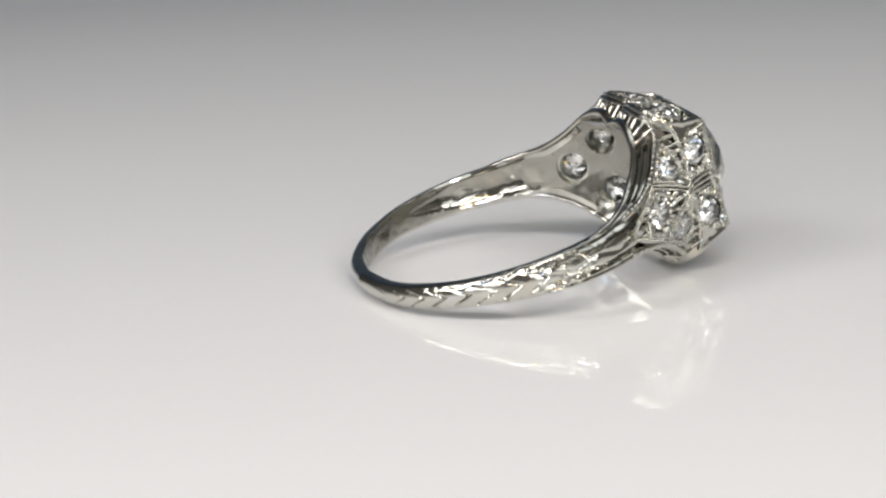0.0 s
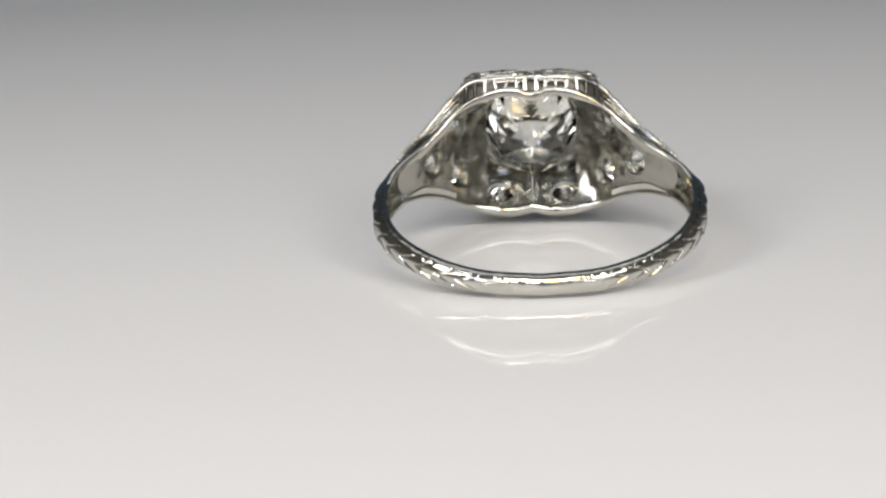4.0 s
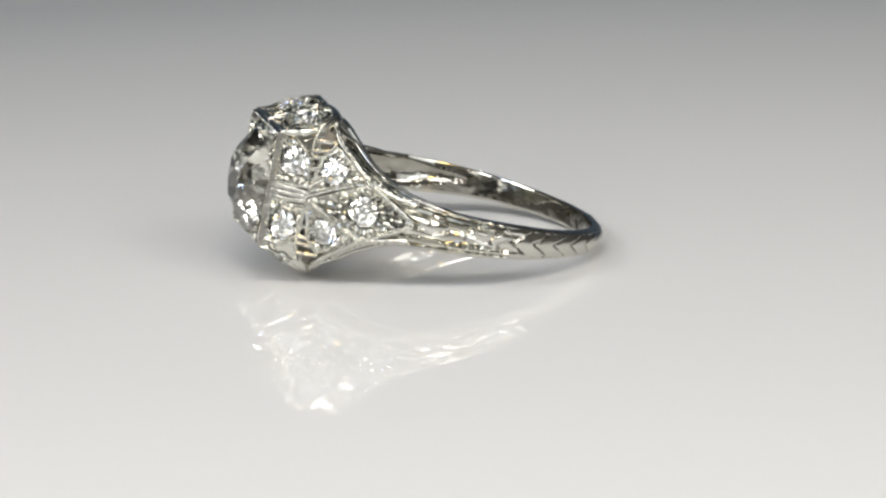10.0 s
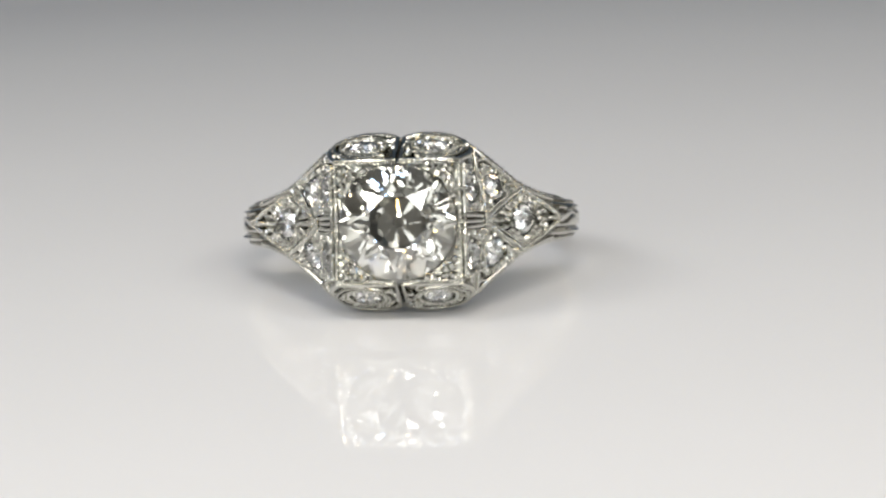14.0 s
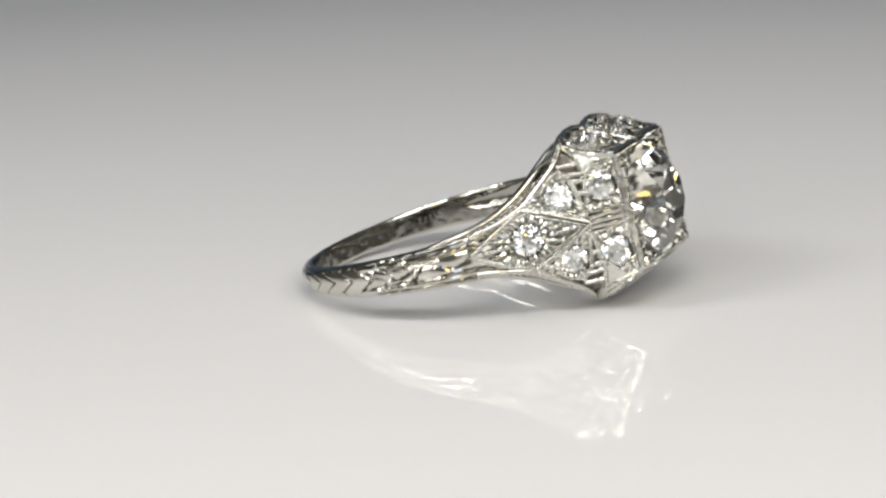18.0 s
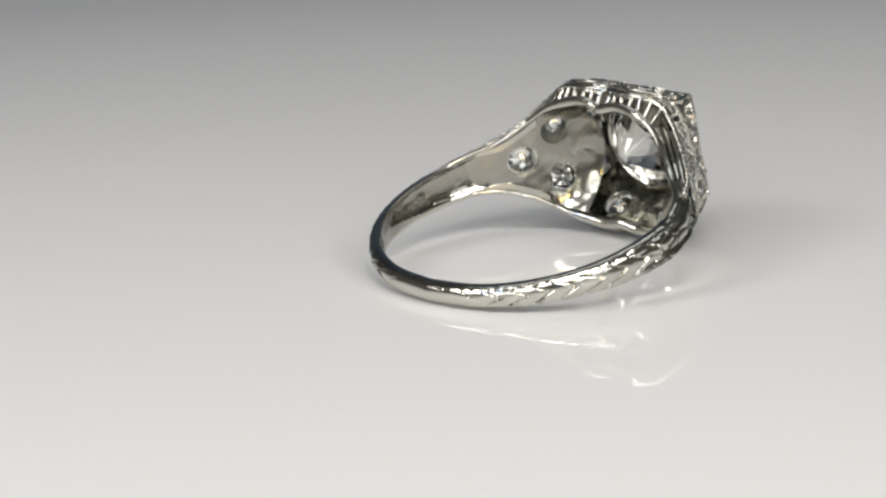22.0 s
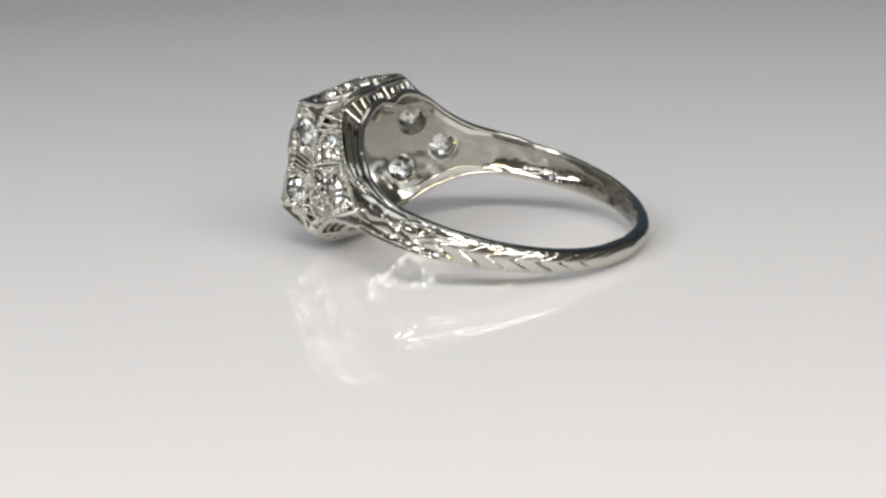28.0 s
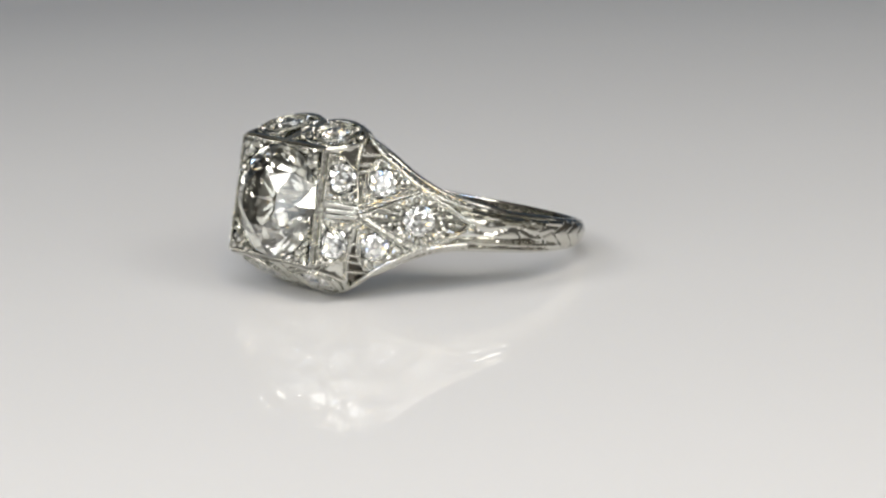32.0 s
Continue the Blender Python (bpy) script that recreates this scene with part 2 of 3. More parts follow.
def around(points, c, nrm, x, y, count=28):
    """Points of the outline seen from c at even angles and at its corners."""
    flat = [((p - c).dot(x), (p - c).dot(y)) for p in points]
    angles = [2 * math.pi * i / count for i in range(count)]
    for u, v in flat:
        a = math.atan2(v, u) % (2 * math.pi)
        angles = [b for b in angles if abs(b - a) > 0.06] + [a]
    angles.sort()
    out = []
    for a in angles:
        ca, sa = math.cos(a), math.sin(a)
        best = None
        for i in range(len(flat)):
            (u0, v0), (u1, v1) = flat[i], flat[(i + 1) % len(flat)]
            den = ca * (v1 - v0) - sa * (u1 - u0)
            if abs(den) < 1e-9:
                continue
            t = (sa * u0 - ca * v0) / den
            d = (u0 + t * (u1 - u0)) * ca + (v0 + t * (v1 - v0)) * sa
            if -1e-6 <= t <= 1 + 1e-6 and d > 0 and (best is None or d > best[0]):
                best = (d, points[i].lerp(points[(i + 1) % len(points)], min(1, max(0, t))))
        if best:
            out.append((a, best[1]))
    return out


def loops(bm, rows):
    """Closed skin through rows of equally many points; the last row joins the first."""
    rings = [[bm.verts.new(p) for p in row] for row in rows]
    n = len(rings[0])
    for k in range(len(rings)):
        a, b = rings[k], rings[(k + 1) % len(rings)]
        for i in range(n):
            j = (i + 1) % n
            bm.faces.new((a[i], a[j], b[j], b[i]))
    bmesh.ops.recalc_face_normals(bm, faces=bm.faces[:])


def milgrain(parent, pts, nrm, step=0.16, r=0.066, close=True):
    bm = bmesh.new()
    m = len(pts)
    carry = 0.0
    for i in range(m if close else m - 1):
        p, q = pts[i], pts[(i + 1) % m]
        d = (q - p).length
        while carry < d:
            bead(bm, p.lerp(q, carry / d) + nrm * 0.02, r)
            carry += step
        carry -= d
    return smooth(part("milgrain", bm, CUT_METAL, parent, kind="stuff"), 60)


rng = random.Random(7)
SEATS = []   # where small stones sit: kind of setting, centre, normal


def cell(name, outline, r, thick=0.55, centre=None, prongs=4, grain=True, label="", spin=0.4, sunk=0.05, big=False, grains=34, up=0.16):
    """A pierced setting: rim with milgrain, sunk floor, a round seat and its diamond."""
    pts = [P(*q) for q in outline]
    c, nrm, x, y = frame_of(pts)
    if centre:
        q = P(*centre)
        c = q - nrm * (q - c).dot(nrm) * 0.5
    ar = around(pts, c, nrm, x, y)
    rise = (P(0, 9, 0) - P(0, 8, 0)).normalized()
    rows = [[] for _ in range(10)]
    for a, o in ar:
        d = x * math.cos(a) + y * math.sin(a)
        L = (o - c).length
        rim = min(0.17, L * 0.12)
        seat = min(r, L - rim - 0.05)
        inn = (c - o).normalized()
        for k, p in enumerate((o - inn * (up if inn.dot(rise) < -0.3 else 0.16) - nrm * thick, o, o + nrm * 0.07 + inn * 0.02, o + inn * rim + nrm * 0.07, o + inn * (rim + 0.06) - nrm * 0.17,
                               c + d * (seat + 0.04) - nrm * 0.17, c + d * seat * 0.99 + nrm * 0.03, c + d * seat * 0.94 - nrm * 0.12, c + d * seat * 0.9 - nrm * thick * 0.8,
                               c + d * seat * 0.94 - nrm * thick)):
            rows[k].append(p)
    bm = bmesh.new()
    loops(bm, rows)
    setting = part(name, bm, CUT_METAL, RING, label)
    setting.data.materials.append(DARK_GROUND)   # darker metal on the ground between the beads
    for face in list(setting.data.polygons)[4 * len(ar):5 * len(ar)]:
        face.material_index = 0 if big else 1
    if grain:
        milgrain(setting, [o + (c - o).normalized() * 0.08 + nrm * 0.07 for _, o in ar], nrm)
    place = Matrix((x, y, nrm)).transposed().to_4x4()
    place.translation = c - nrm * sunk
    if not big:
        SEATS.append((name, c, nrm))
        gem("diamond", place @ Matrix.Rotation(spin, 4, "Z"), r * 0.97, MELEE, setting, "small round old cut diamond")
    bm = bmesh.new()
    for k in range(prongs):
        a = spin + 2 * math.pi * k / prongs
        d = x * math.cos(a) + y * math.sin(a)
        bead(bm, c + d * (r + 0.03) + nrm * 0.06, 0.17)
        for e in (-0.32, 0.32):
            d2 = x * math.cos(a + e) + y * math.sin(a + e)
            bead(bm, c + d2 * (r + 0.17) + nrm * 0.0, 0.12)
    spans = [(o - c).length ** 2 for _, o in ar]
    for _ in range(grains):
        a, o = rng.choices(ar, spans)[0]
        d = x * math.cos(a) + y * math.sin(a)
        L = (o - c).length
        lo, hi = r + 0.07, L - 0.2
        if hi <= lo:
            continue
        spin_m = Euler((rng.random() * 6, rng.random() * 6, rng.random() * 6)).to_matrix().to_4x4()
        bead(bm, c + (o - c) * (lo + (hi - lo) * rng.random() ** 0.6) / L + nrm * (0.03 - 0.08 * rng.random()), 0.08 + 0.10 * rng.random(), spin_m)
    if prongs:
        part("prong_bead", bm, CUT_METAL, setting, kind="stuff")
    else:
        bm.free()
    return setting, place, c, nrm, x, y


def side_sign(outline, k):
    """The outline on the other side of the ring (k = -1)."""
    return [(s * k, h, a) for s, h, a in outline]


def flip(outline, k):
    return [(s, h, a * k) for s, h, a in outline]


# square plate and the large stone
plate_cell, place, c, nrm, x, y = cell("plate", [(3.25, 10.2, 3.08), (-3.25, 10.2, 3.08), (-3.25, 10.2, -3.08), (3.25, 10.2, -3.08)], 3.0,
                                       thick=0.6, prongs=0, grains=0, label="square millegrained plate round the large stone", big=True)
gem("centre_stone", place @ Matrix.Translation((0, 0, 0.06)) @ Matrix.Rotation(0.393, 4, "Z"), 3.1, STONE, plate_cell, "large round old European cut diamond",
    crown=0.40, table=0.46, depth=0.90, culet=0.10)
bm = bmesh.new()
for sx in (-1, 1):
    for sy in (-1, 1):
        for _ in range(110):
            u, v = 3.0 * rng.random(), 3.0 * rng.random()
            if math.hypot(u, v) > 3.14 and max(u, v) < 2.95:
                bead(bm, c + x * u * sx + y * v * sy + nrm * 0.03, 0.12 + 0.1 * rng.random(), Euler((u * 7, v * 9, u + v)).to_matrix().to_4x4())
        for u, v, r in ((2.36, 2.36, 0.30), (2.72, 2.25, 0.2), (2.25, 2.72, 0.2), (2.72, 2.72, 0.24), (2.85, 1.85, 0.17), (1.85, 2.85, 0.17), (2.9, 1.45, 0.12), (1.45, 2.9, 0.12)):
            bead(bm, c + x * u * sx + y * v * sy + nrm * 0.08, r)
part("corner_bead", bm, CUT_METAL, plate_cell, kind="stuff")

# round collet behind the large stone
bm = bmesh.new()
m = place.copy()
lathe(bm, [(3.06, -0.1), (2.95, -0.5), (2.86, -0.75), (2.80, -0.75), (2.86, -0.5), (2.94, -0.1)], 64, m)
smooth(part("collet", bm, INNER, RING, "round platinum collet seen from behind"), 30)

# side cells, triangles and kites
for k in (1, -1):
    for f in (1, -1):
        cell("square_cell", flip(side_sign([(3.36, 10.04, 0.42), (3.36, 10.04, 2.95), (3.62, 9.2, 2.90), (3.98, 8.38, 2.15), (4.24, 8.36, 0.42)], k), f), 0.84, thick=0.6, grains=190, up=-0.5)
        cell("triangle_cell", flip(side_sign([(4.32, 8.24, 0.24), (4.18, 7.98, 1.5), (4.12, 7.76, 2.28), (4.18, 7.2, 2.92), (4.7, 6.75, 2.66), (6.02, 5.7, 1.66)], k), f), 0.79, prongs=3, thick=0.55, centre=(4.70 * k, 7.2, 1.68 * f), grains=170)
    cell("kite_cell", side_sign([(4.42, 8.18, 0.0), (5.3, 6.85, 0.8), (6.12, 5.56, 1.5), (7.1, 4.5, 0.82), (8.2, 3.25, 0.0), (7.1, 4.5, -0.82), (6.12, 5.56, -1.5), (5.3, 6.85, -0.8)], k), 0.86,
         thick=0.6, centre=(6.2 * k, 5.65, 0), grains=340, label="kite-shaped setting on the shoulder")
    for f in (1, -1):
        for line, wide in (([(4.36, 8.30, 0.08), (5.2, 7.0, 0.87), (6.12, 5.62, 1.58)], 0.13), ([(6.14, 5.6, 1.56), (7.15, 4.5, 0.86), (8.15, 3.36, 0.08)], 0.12), ([(4.34, 8.30, 0.2), (4.18, 7.99, 1.5), (4.12, 7.77, 2.3), (4.18, 7.2, 2.95)], 0.11)):
            bm = bmesh.new()
            tube(bm, [P(s * k, h, a * f) for s, h, a in line], wide, 0.13, 6)
            bar = smooth(part("divider", bm, CUT_METAL, RING), 60)
            pts = [P(s * k * 1.012, h * 1.012, a * f) for s, h, a in curve(line, 12)]
            milgrain(bar, pts, Vector(), 0.17, 0.085, close=False)
    for a in (-0.31, 0.0, 0.31):
        bm = bmesh.new()
        tube(bm, [P(3.3 * k, 10.08, a), P(3.8 * k, 9.2, a), P(4.3 * k, 8.36, a * 0.7)], 0.075, 0.12, 6)
        smooth(part("ladder_bar", bm, CUT_METAL, RING), 60)
    bm = bmesh.new()
    tube(bm, [P(3.42 * k, 9.9, -0.5), P(3.42 * k, 9.9, 0.5)], 0.1, 0.16, 6)
    smooth(part("ladder_bar", bm, CUT_METAL, RING), 60)

# scroll panels above and below the plate
HALF = [(0.06, 10.12, 3.15), (3.25, 10.12, 3.14), (3.7, 9.0, 3.38), (3.78, 8.2, 3.65), (3.4, 7.45, 4.1), (2.7, 7.12, 4.42), (1.8, 7.0, 4.58), (0.9, 7.08, 4.58), (0.3, 7.3, 4.46), (0.06, 7.5, 4.36)]
for f in (1, -1):
    for k in (1, -1):
        pts = [P(*q) for q in flip(side_sign(HALF, k), f)]
        c, nrm, x, y = frame_of(pts)
        c = P(1.85 * k, 8.5, 3.85 * f)
        ar = around(pts, c, nrm, x, y, 40)
        rows = [[] for _ in range(6)]
        for a, o in ar:
            inn = (c - o).normalized()
            for i, p in enumerate((o - nrm * 0.45, o, o + nrm * 0.06 + inn * 0.05, o + inn * 0.22 + nrm * 0.06, o + inn * 0.30 - nrm * 0.05, o + inn * 0.30 - nrm * 0.45)):
                rows[i].append(p)
        bm = bmesh.new()
        loops(bm, rows)
        panel = part("scroll_panel", bm, CUT_METAL, RING, "pierced scroll panel with an oval diamond setting")
        smooth(panel, 35)
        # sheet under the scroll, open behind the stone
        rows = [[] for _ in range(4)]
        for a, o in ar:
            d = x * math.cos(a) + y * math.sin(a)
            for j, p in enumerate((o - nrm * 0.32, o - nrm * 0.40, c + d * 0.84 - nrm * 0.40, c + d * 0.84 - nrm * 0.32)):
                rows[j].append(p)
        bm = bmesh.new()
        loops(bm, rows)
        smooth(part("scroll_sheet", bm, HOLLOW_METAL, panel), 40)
        # oval washer with the stone
        rows = [[] for _ in range(7)]
        for i in range(32):
            a = 2 * math.pi * i / 32
            d = x * math.cos(a) + y * math.sin(a)
            e = x * math.cos(a) * 1.30 + y * math.sin(a) * 1.12
            for j, p in enumerate((c + e - nrm * 0.45, c + e + nrm * 0.06, c + e * 0.90 + nrm * 0.1, c + e * 0.82 - nrm * 0.06, c + d * 0.84 - nrm * 0.04, c + d * 0.79 - nrm * 0.12, c + d * 0.82 - nrm * 0.45)):
                rows[j].append(p)
        bm = bmesh.new()
        loops(bm, rows)
        smooth(part("oval_setting", bm, CUT_METAL, panel), 40)
        for a in (0.35, 2.2, 3.7, 5.4):
            d = x * math.cos(a) + y * math.sin(a)
            bm = bmesh.new()
            tube(bm, [c + d * 1.2 - nrm * 0.12, c + d * 1.75 - nrm * 0.12], 0.2, 0.14, 6, nrm)
            part("bridge", bm, CUT_METAL, panel)
        place = Matrix((x, y, nrm)).transposed().to_4x4()
        place.translation = c - nrm * 0.02
        gem("diamond", place, 0.76, MELEE, panel, "small round old cut diamond")
        bm = bmesh.new()
        for i in range(4):
            a = 0.8 + i * math.pi / 2
            bead(bm, c + (x * math.cos(a) + y * math.sin(a)) * 0.84 + nrm * 0.06, 0.15)
        for i in range(36):
            a = i * math.pi / 18
            bead(bm, c + x * math.cos(a) * 1.2 + y * math.sin(a) * 1.03 + nrm * 0.09, 0.075)
            for reach in (1.42, 1.58):   # loose beads outside the oval
                if rng.random() < 0.4:
                    bead(bm, c + x * math.cos(a) * reach + y * math.sin(a) * reach * 0.92 - nrm * 0.05, 0.10 + 0.05 * rng.random(), Euler((i, i * 2, i * 3)).to_matrix().to_4x4())
            bead(bm, c + x * math.cos(a) * 1.0 + y * math.sin(a) * 0.93 - nrm * 0.02, 0.10 + 0.04 * rng.random(), Euler((i, i * 2, i * 3)).to_matrix().to_4x4())
        part("prong_bead", bm, CUT_METAL, panel, kind="stuff")
        # the scroll's outer line, a beaded wire that follows the lobe
        arc = [c + x * math.cos(a) * 1.53 + y * math.sin(a) * 1.42 - nrm * 0.02 for a in np.linspace(-2.2, 2.2, 25) + (math.pi if x.dot(P(1, 0, 0) - P(0, 0, 0)) * k < 0 else 0)]
        bm = bmesh.new()
        tube(bm, arc, 0.085, 0.16, 6, nrm)
        wire_ob = smooth(part("scroll_line", bm, CUT_METAL, panel), 60)
        milgrain(wire_ob, arc, nrm * 4, 0.2, 0.08, close=False)
        # open channel that widens from the middle of the side to the scroll's corner, with beaded bars across it
        near = curve([(4.30, 8.24, 0.42), (4.2, 8.02, 1.35), (4.12, 7.78, 2.25), (4.18, 7.2, 2.94), (3.98, 7.12, 3.42)], 16)
        far = curve([(4.25, 8.35, 0.42), (4.1, 8.38, 1.35), (3.98, 8.38, 2.15), (3.88, 8.30, 2.9), (3.78, 8.1, 3.58)], 16)
        for i in (5, 8, 10, 13):
            ends = [P(v[0] * k * 1.005, v[1] * 1.005, v[2] * f) for v in (near[i], far[i])]
            bm = bmesh.new()
            tube(bm, ends, 0.085, 0.12, 6)
            bar = part("corner_bar", bm, CUT_METAL, RING)
            milgrain(bar, [p + (p - P(0, 0, 0)).normalized() * 0.09 for p in ends], Vector(), 0.19, 0.085, close=False)
        line = [P(v[0] * k, v[1], v[2] * f) for v in far]
        bm = bmesh.new()
        tube(bm, line, 0.10, 0.13, 6)
        bar = smooth(part("corner_edge", bm, CUT_METAL, RING), 60)
        milgrain(bar, [p + (p - P(0, 0, 0)).normalized() * 0.1 for p in line[1:]], Vector(), 0.19, 0.09, close=False)
        # plain web between the square cell, the scroll and the channel
        bm = bmesh.new()
        web = [Vector(v) for v in ((3.56, 9.45, 3.06), (3.96, 8.42, 2.2), (3.87, 8.33, 2.9), (3.77, 8.2, 3.58))]
        tops = [bm.verts.new(P(v.x * k, v.y, v.z * f)) for v in web]
        lows = [bm.verts.new(P((v.x - 0.28) * k, v.y - 0.12, v.z * f)) for v in web]
        bm.faces.new(tops)
        bm.faces.new(lows[::-1])
        for i in range(4):
            bm.faces.new((tops[i], tops[(i + 1) % 4], lows[(i + 1) % 4], lows[i]))
        bmesh.ops.recalc_face_normals(bm, faces=bm.faces[:])
        part("web", bm, CUT_METAL, RING)
        # dark sheet at the back of the channel, coloured as the shade in it
        bm = bmesh.new()
        rows = []
        for v, w in zip(near, far):
            v, w = Vector(v), Vector(w)
            n2 = Vector((w.x, w.y, 0)).normalized()
            rows.append([bm.verts.new(P(q.x * k, q.y, q.z * f)) for q in (v - n2 * 0.42, w - n2 * 0.42, w - n2 * 0.5, v - n2 * 0.5)])
        for a, b in zip(rows, rows[1:]):
            for i in range(4):
                bm.faces.new((a[i], a[(i + 1) % 4], b[(i + 1) % 4], b[i]))
        bm.faces.new(rows[0])
        bm.faces.new(rows[-1])
        bmesh.ops.recalc_face_normals(bm, faces=bm.faces[:])
        part("channel_shade", bm, SHADE_AND_MARK, RING, "dark sheet painted as the shade inside the channel")

# inner rims, gallery posts and shoulder edges
RIM = [(8.42, 0.3, 0.72), (8.05, 1.75, 0.98), (7.42, 2.8, 1.17), (6.3, 4.0, 1.5), (5.1, 5.1, 2.2), (3.95, 5.85, 3.0), (2.6, 6.25, 3.45), (1.25, 6.4, 3.68), (0.0, 6.3, 3.40)]
EDGE = [(7.66, 3.25, 0.98), (7.0, 4.5, 1.22), (5.95, 5.68, 1.74), (5.0, 6.5, 2.55), (4.15, 7.1, 3.28), (3.45, 7.2, 3.85), (2.7, 7.0, 4.17), (1.8, 6.9, 4.3), (0.9, 6.95, 4.3), (0.0, 7.25, 4.2)]
rim_line = curve(RIM, 64)
rim = curve(RIM[2:], 48)
edge = curve(EDGE, 48)
for f in (1, -1):
    full = [(p[0], p[1], p[2] * f) for p in rim_line] + [(-p[0], p[1], p[2] * f) for p in rim_line[-2::-1]]
    bm = bmesh.new()
    broad = [max(0.0, min(1.0, (4.2 - abs(p[0])) / 1.6)) for p in full]
    tube(bm, [P(p[0], p[1], p[2] + 0.08 * f * w) for p, w in zip(full, broad)], [0.20 + 0.10 * w for w in broad], [0.14 + 0.15 * w for w in broad], 12)
    smooth(part("inner_rim", bm, PLATINUM, RING), 60)
    full = [(p[0], p[1], p[2] * f) for p in edge] + [(-p[0], p[1], p[2] * f) for p in edge[-2::-1]]
    bm = bmesh.new()
    line = [P(*p) for p in full]
    tube(bm, line, 0.16, 0.16, 8)
    rail = smooth(part("gallery_edge", bm, PLATINUM, RING), 60)
    milgrain(rail, [p + (p - P(0, 0, 0)).normalized() * 0.11 for p in line], Vector(), 0.18, 0.075, close=False)
    rise = P(0, 0, 1) - P(0, 0, 0)
    for k in (1, -1):
        crest = [P(p[0] * k, p[1], p[2] * f) + rise * 0.13 * f for p in edge[:26]]
        milgrain(rail, crest, Vector(), 0.36, 0.13, close=False)
    # dark sheet behind the gallery's windows, its colour standing for shade
    inside = [p for p in zip(edge, rim) if p[0][0] < 3.9]
    inside = [(1, p, q) for p, q in inside] + [(-1, p, q) for p, q in inside[-2::-1]]
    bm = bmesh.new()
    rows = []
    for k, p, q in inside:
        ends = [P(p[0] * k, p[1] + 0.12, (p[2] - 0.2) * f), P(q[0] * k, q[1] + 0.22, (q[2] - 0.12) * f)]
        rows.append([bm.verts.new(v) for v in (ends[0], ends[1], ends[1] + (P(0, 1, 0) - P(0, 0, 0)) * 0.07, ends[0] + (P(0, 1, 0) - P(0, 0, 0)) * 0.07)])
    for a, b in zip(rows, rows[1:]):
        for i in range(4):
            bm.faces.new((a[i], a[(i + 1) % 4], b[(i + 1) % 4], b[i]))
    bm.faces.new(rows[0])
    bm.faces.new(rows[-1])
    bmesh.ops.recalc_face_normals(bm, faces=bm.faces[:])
    part("gallery_shade", bm, SHADE_AND_MARK, RING, "dark sheet painted as the shade behind the gallery windows")
    for k in (1, -1):
        # fine rails along the shoulder wall, slots round the corner, then a framed window with round posts
        for share in (0.30, 0.62):
            line = [Vector(p).lerp(Vector(q), share) for p, q in zip(edge[:24], rim[:24])]
            bm = bmesh.new()
            tube(bm, [P(v.x * k, v.y, (v.z - 0.04) * f) for v in line], 0.075, 0.09, 6)
            smooth(part("shoulder_rail", bm, PLATINUM, RING), 60)
        for s, wide in ((0.30, 0.17), (0.84, 0.13), (1.38, 0.13), (1.95, 0.17), (2.55, 0.12), (3.1, 0.12), (3.7, 0.15)):
            p, q = (min(line, key=lambda v: abs(v[0] - s)) for line in (edge, rim))
            bm = bmesh.new()
            tube(bm, [P(p[0] * k, p[1], p[2] * f), P(q[0] * k, q[1], q[2] * f)], wide, 0.13, 8)
            smooth(part("gallery_post", bm, PLATINUM, RING), 60)
        for near in (0.22, 0.82):
            line = []
            for s in np.linspace(0.3, 1.95, 9):
                p, q = (Vector(min(line_, key=lambda v: abs(v[0] - s))) for line_ in (edge, rim))
                v = p.lerp(q, near)
                line.append(P(s * k, v.y - 0.04, (v.z + 0.05) * f))
            bm = bmesh.new()
            tube(bm, line, 0.10, 0.10, 6)
            smooth(part("window_frame", bm, PLATINUM, RING), 60)
        # solid shoulder wall
        bm = bmesh.new()
        rows = []
        for i in range(0, 22):
            p, q = Vector(edge[i]), Vector(rim[i])
            sunk = Vector((0, 0, 0.02 + 0.2 * min(1.0, i / 9)))
            rows.append([P(v.x * k, v.y, v.z * f) for v in (p - sunk, q - sunk, q - sunk * 2 - Vector((0, 0, 0.12)), p - sunk * 2 - Vector((0, 0, 0.12)))])
        vs = [[bm.verts.new(p) for p in row] for row in rows]
        for a, b in zip(vs, vs[1:]):
            for i in range(4):
                bm.faces.new((a[i], a[(i + 1) % 4], b[(i + 1) % 4], b[i]))
        bm.faces.new(vs[0])
        bm.faces.new(vs[-1])
        bmesh.ops.recalc_face_normals(bm, faces=bm.faces[:])
        smooth(part("shoulder_wall", bm, PLATINUM, RING), 40)

# polished hollow behind each shoulder, drilled through behind every stone
HOLLOW_EDGE = curve([(7.74, 2.30, 1.04), (6.6, 3.75, 1.42), (5.7, 4.6, 1.85), (4.6, 5.45, 2.55), (3.6, 5.98, 3.12), (2.5, 6.27, 3.43)], 90)
HOLLOW_MID = curve([(7.97, 2.42), (6.46, 4.02), (5.55, 5.15), (4.45, 6.45), (3.5, 7.7), (2.55, 8.85)], 90)
HOLE = {"kite_cell": 0.93, "triangle_cell": 0.86, "square_cell": 0.34}


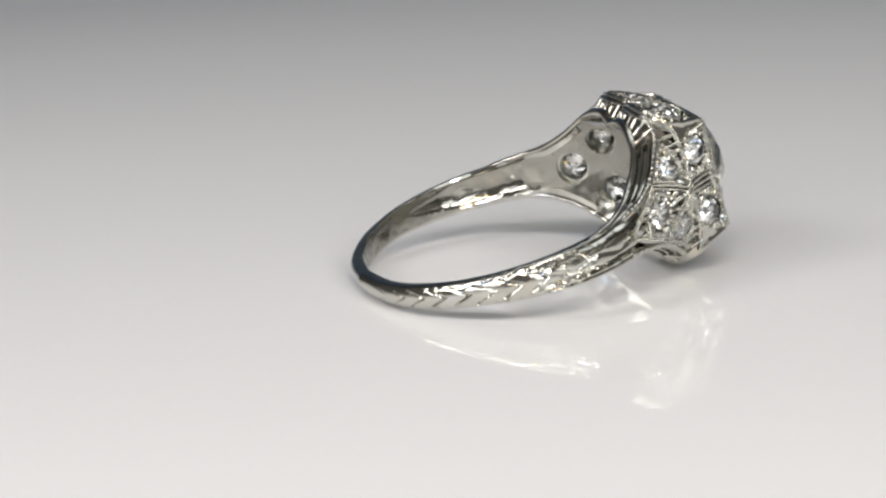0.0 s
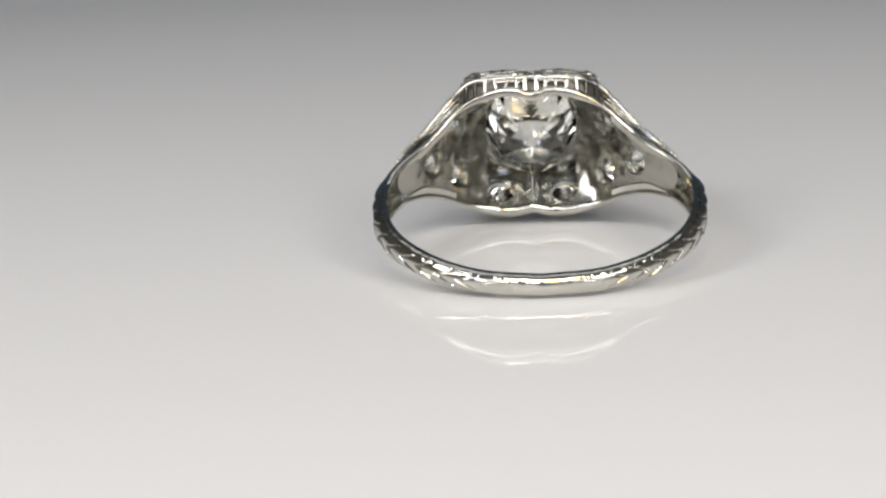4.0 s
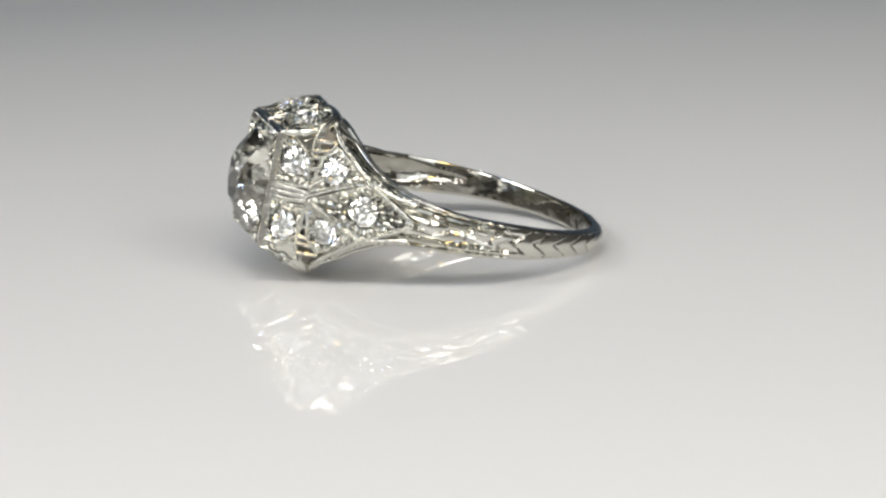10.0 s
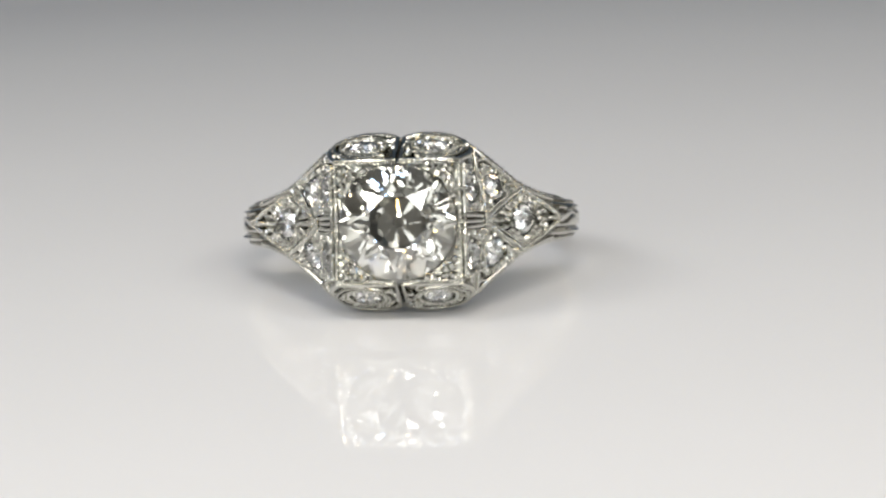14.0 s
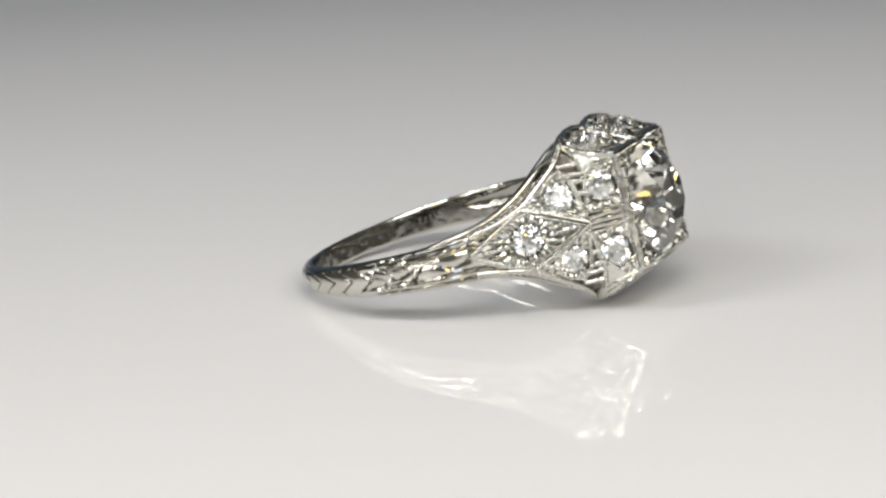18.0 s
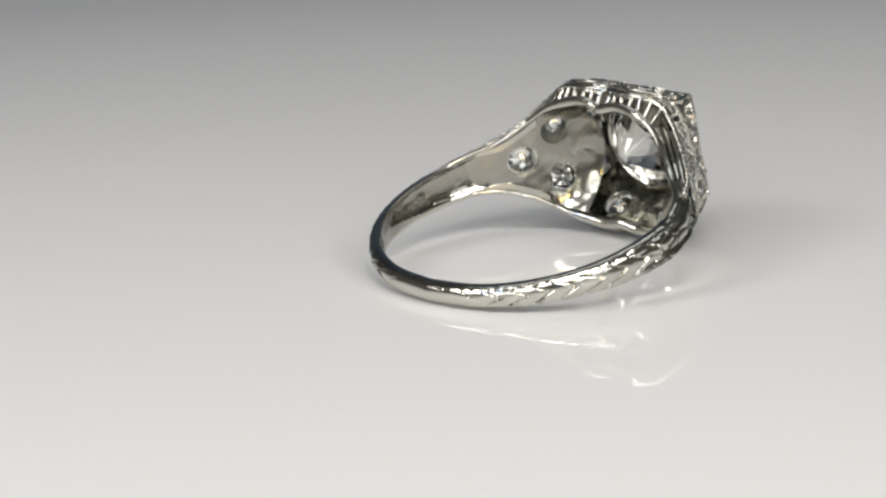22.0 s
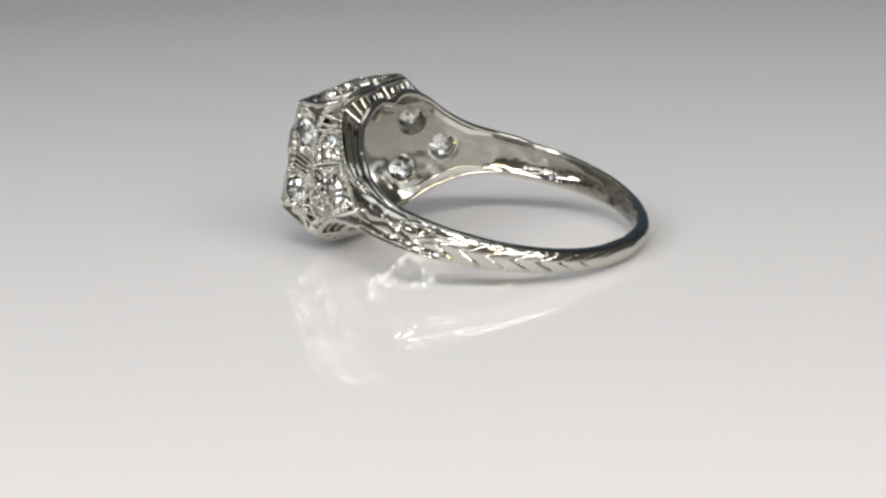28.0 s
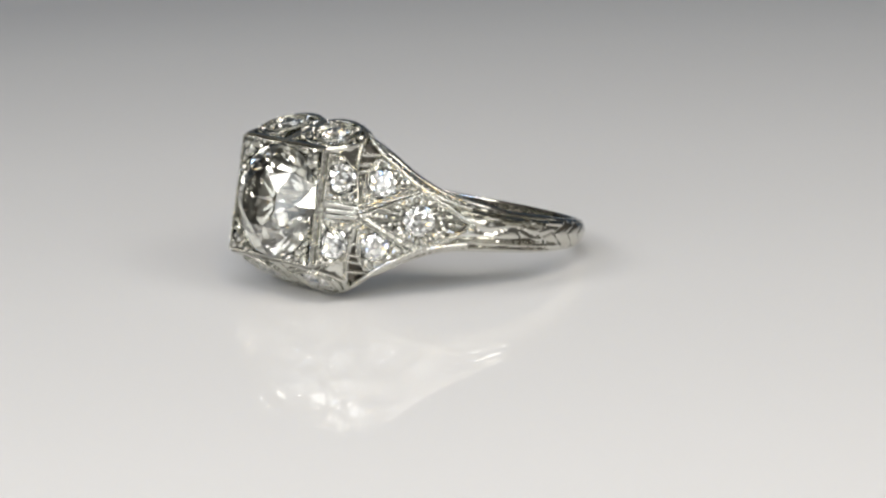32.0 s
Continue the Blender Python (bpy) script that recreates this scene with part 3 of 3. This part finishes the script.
def hollow(k):
    bm = bmesh.new()
    across = 80
    grid = []
    for i, (r, m) in enumerate(zip(HOLLOW_EDGE, HOLLOW_MID)):
        row = []
        bow = 2 + 4 * max(0.0, 1 - i / 30)   # boxier where it runs into the trough
        for j in range(across + 1):
            v = 2 * j / across - 1
            w = abs(v) ** bow
            row.append(bm.verts.new(P((m[0] + (r[0] - m[0]) * w) * k, m[1] + (r[1] - m[1]) * w, r[2] * v)))
        grid.append(row)
    for a, b in zip(grid, grid[1:]):
        for j in range(across):
            bm.faces.new((a[j], a[j + 1], b[j + 1], b[j]))
    mine = [(HOLE[n], c, d) for n, c, d in SEATS if n in HOLE and (c.x + 0.2) * k > 0]
    for radius, c, d in mine:
        inside = [f for f in bm.faces if (q := f.calc_center_median() - c).dot(d) < 0.2 and (q - d * q.dot(d)).length < radius]
        bmesh.ops.delete(bm, geom=inside, context="FACES")
        lip = [e for e in bm.edges if e.is_boundary and all((q := v.co - c).dot(d) < 0.2 and (q - d * q.dot(d)).length < radius + 0.14 for v in e.verts)]
        for v in {v for e in lip for v in e.verts}:
            q = v.co - c
            flat = q - d * q.dot(d)
            v.co = c + d * q.dot(d) + flat.normalized() * radius
        made = bmesh.ops.extrude_edge_only(bm, edges=lip)
        for v in made["geom"]:
            if isinstance(v, bmesh.types.BMVert):
                v.co = v.co + d * 0.35
    bmesh.ops.recalc_face_normals(bm, faces=bm.faces[:])
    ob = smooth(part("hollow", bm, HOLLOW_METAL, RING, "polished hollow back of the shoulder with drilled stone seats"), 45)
    return ob


for k in (1, -1):
    hollow(k)

# small worn hallmarks inside the shank: no letters can be made out
for spot, facing, along in (((-8.2, 3.52, 1.67), (0.85, -0.42, 0.32), (0.41, 0.91, 0.05)), ((5.99, 5.81, 1.27), (-0.74, -0.66, 0.13), (0.68, -0.73, 0.08))):
    facing, along = Vector(facing).normalized(), Vector(along)
    along = (along - facing * along.dot(facing)).normalized()
    turn = Matrix((along, facing.cross(along), facing)).transposed().to_4x4()
    turn.translation = Vector(spot) + facing * 0.01
    bm = bmesh.new()
    for u, tall in ((-0.34, 0.34), (-0.02, 0.26), (0.3, 0.36)):
        bmesh.ops.create_cube(bm, size=1.0, matrix=turn @ Matrix.Translation((u, 0, 0)) @ Matrix.Diagonal((0.16, tall, 0.05, 1)))
    part("hallmark", bm, SHADE_AND_MARK, RING, "worn dark hallmark")

# ---------- what moves: the platter turns and carries the ring ----------
PERIOD, FRONT, FRONT_ANGLE = 20.386, 14.1, -3.379
OFFSET = Vector((-3.102, -1.470, 0)) * MM


def motions():
    ring_rows, table_rows = [], []
    for t in range(33):
        turn = FRONT_ANGLE + 360.0 / PERIOD * (t - FRONT)
        spin = pose(0, 0, 0, 0, 0, turn)
        ring_rows.append((float(t), spin @ Matrix.Translation(OFFSET)))
        table_rows.append((float(t), spin))
    walk(RING, ring_rows)
    walk(TURNTABLE, table_rows)


motions()
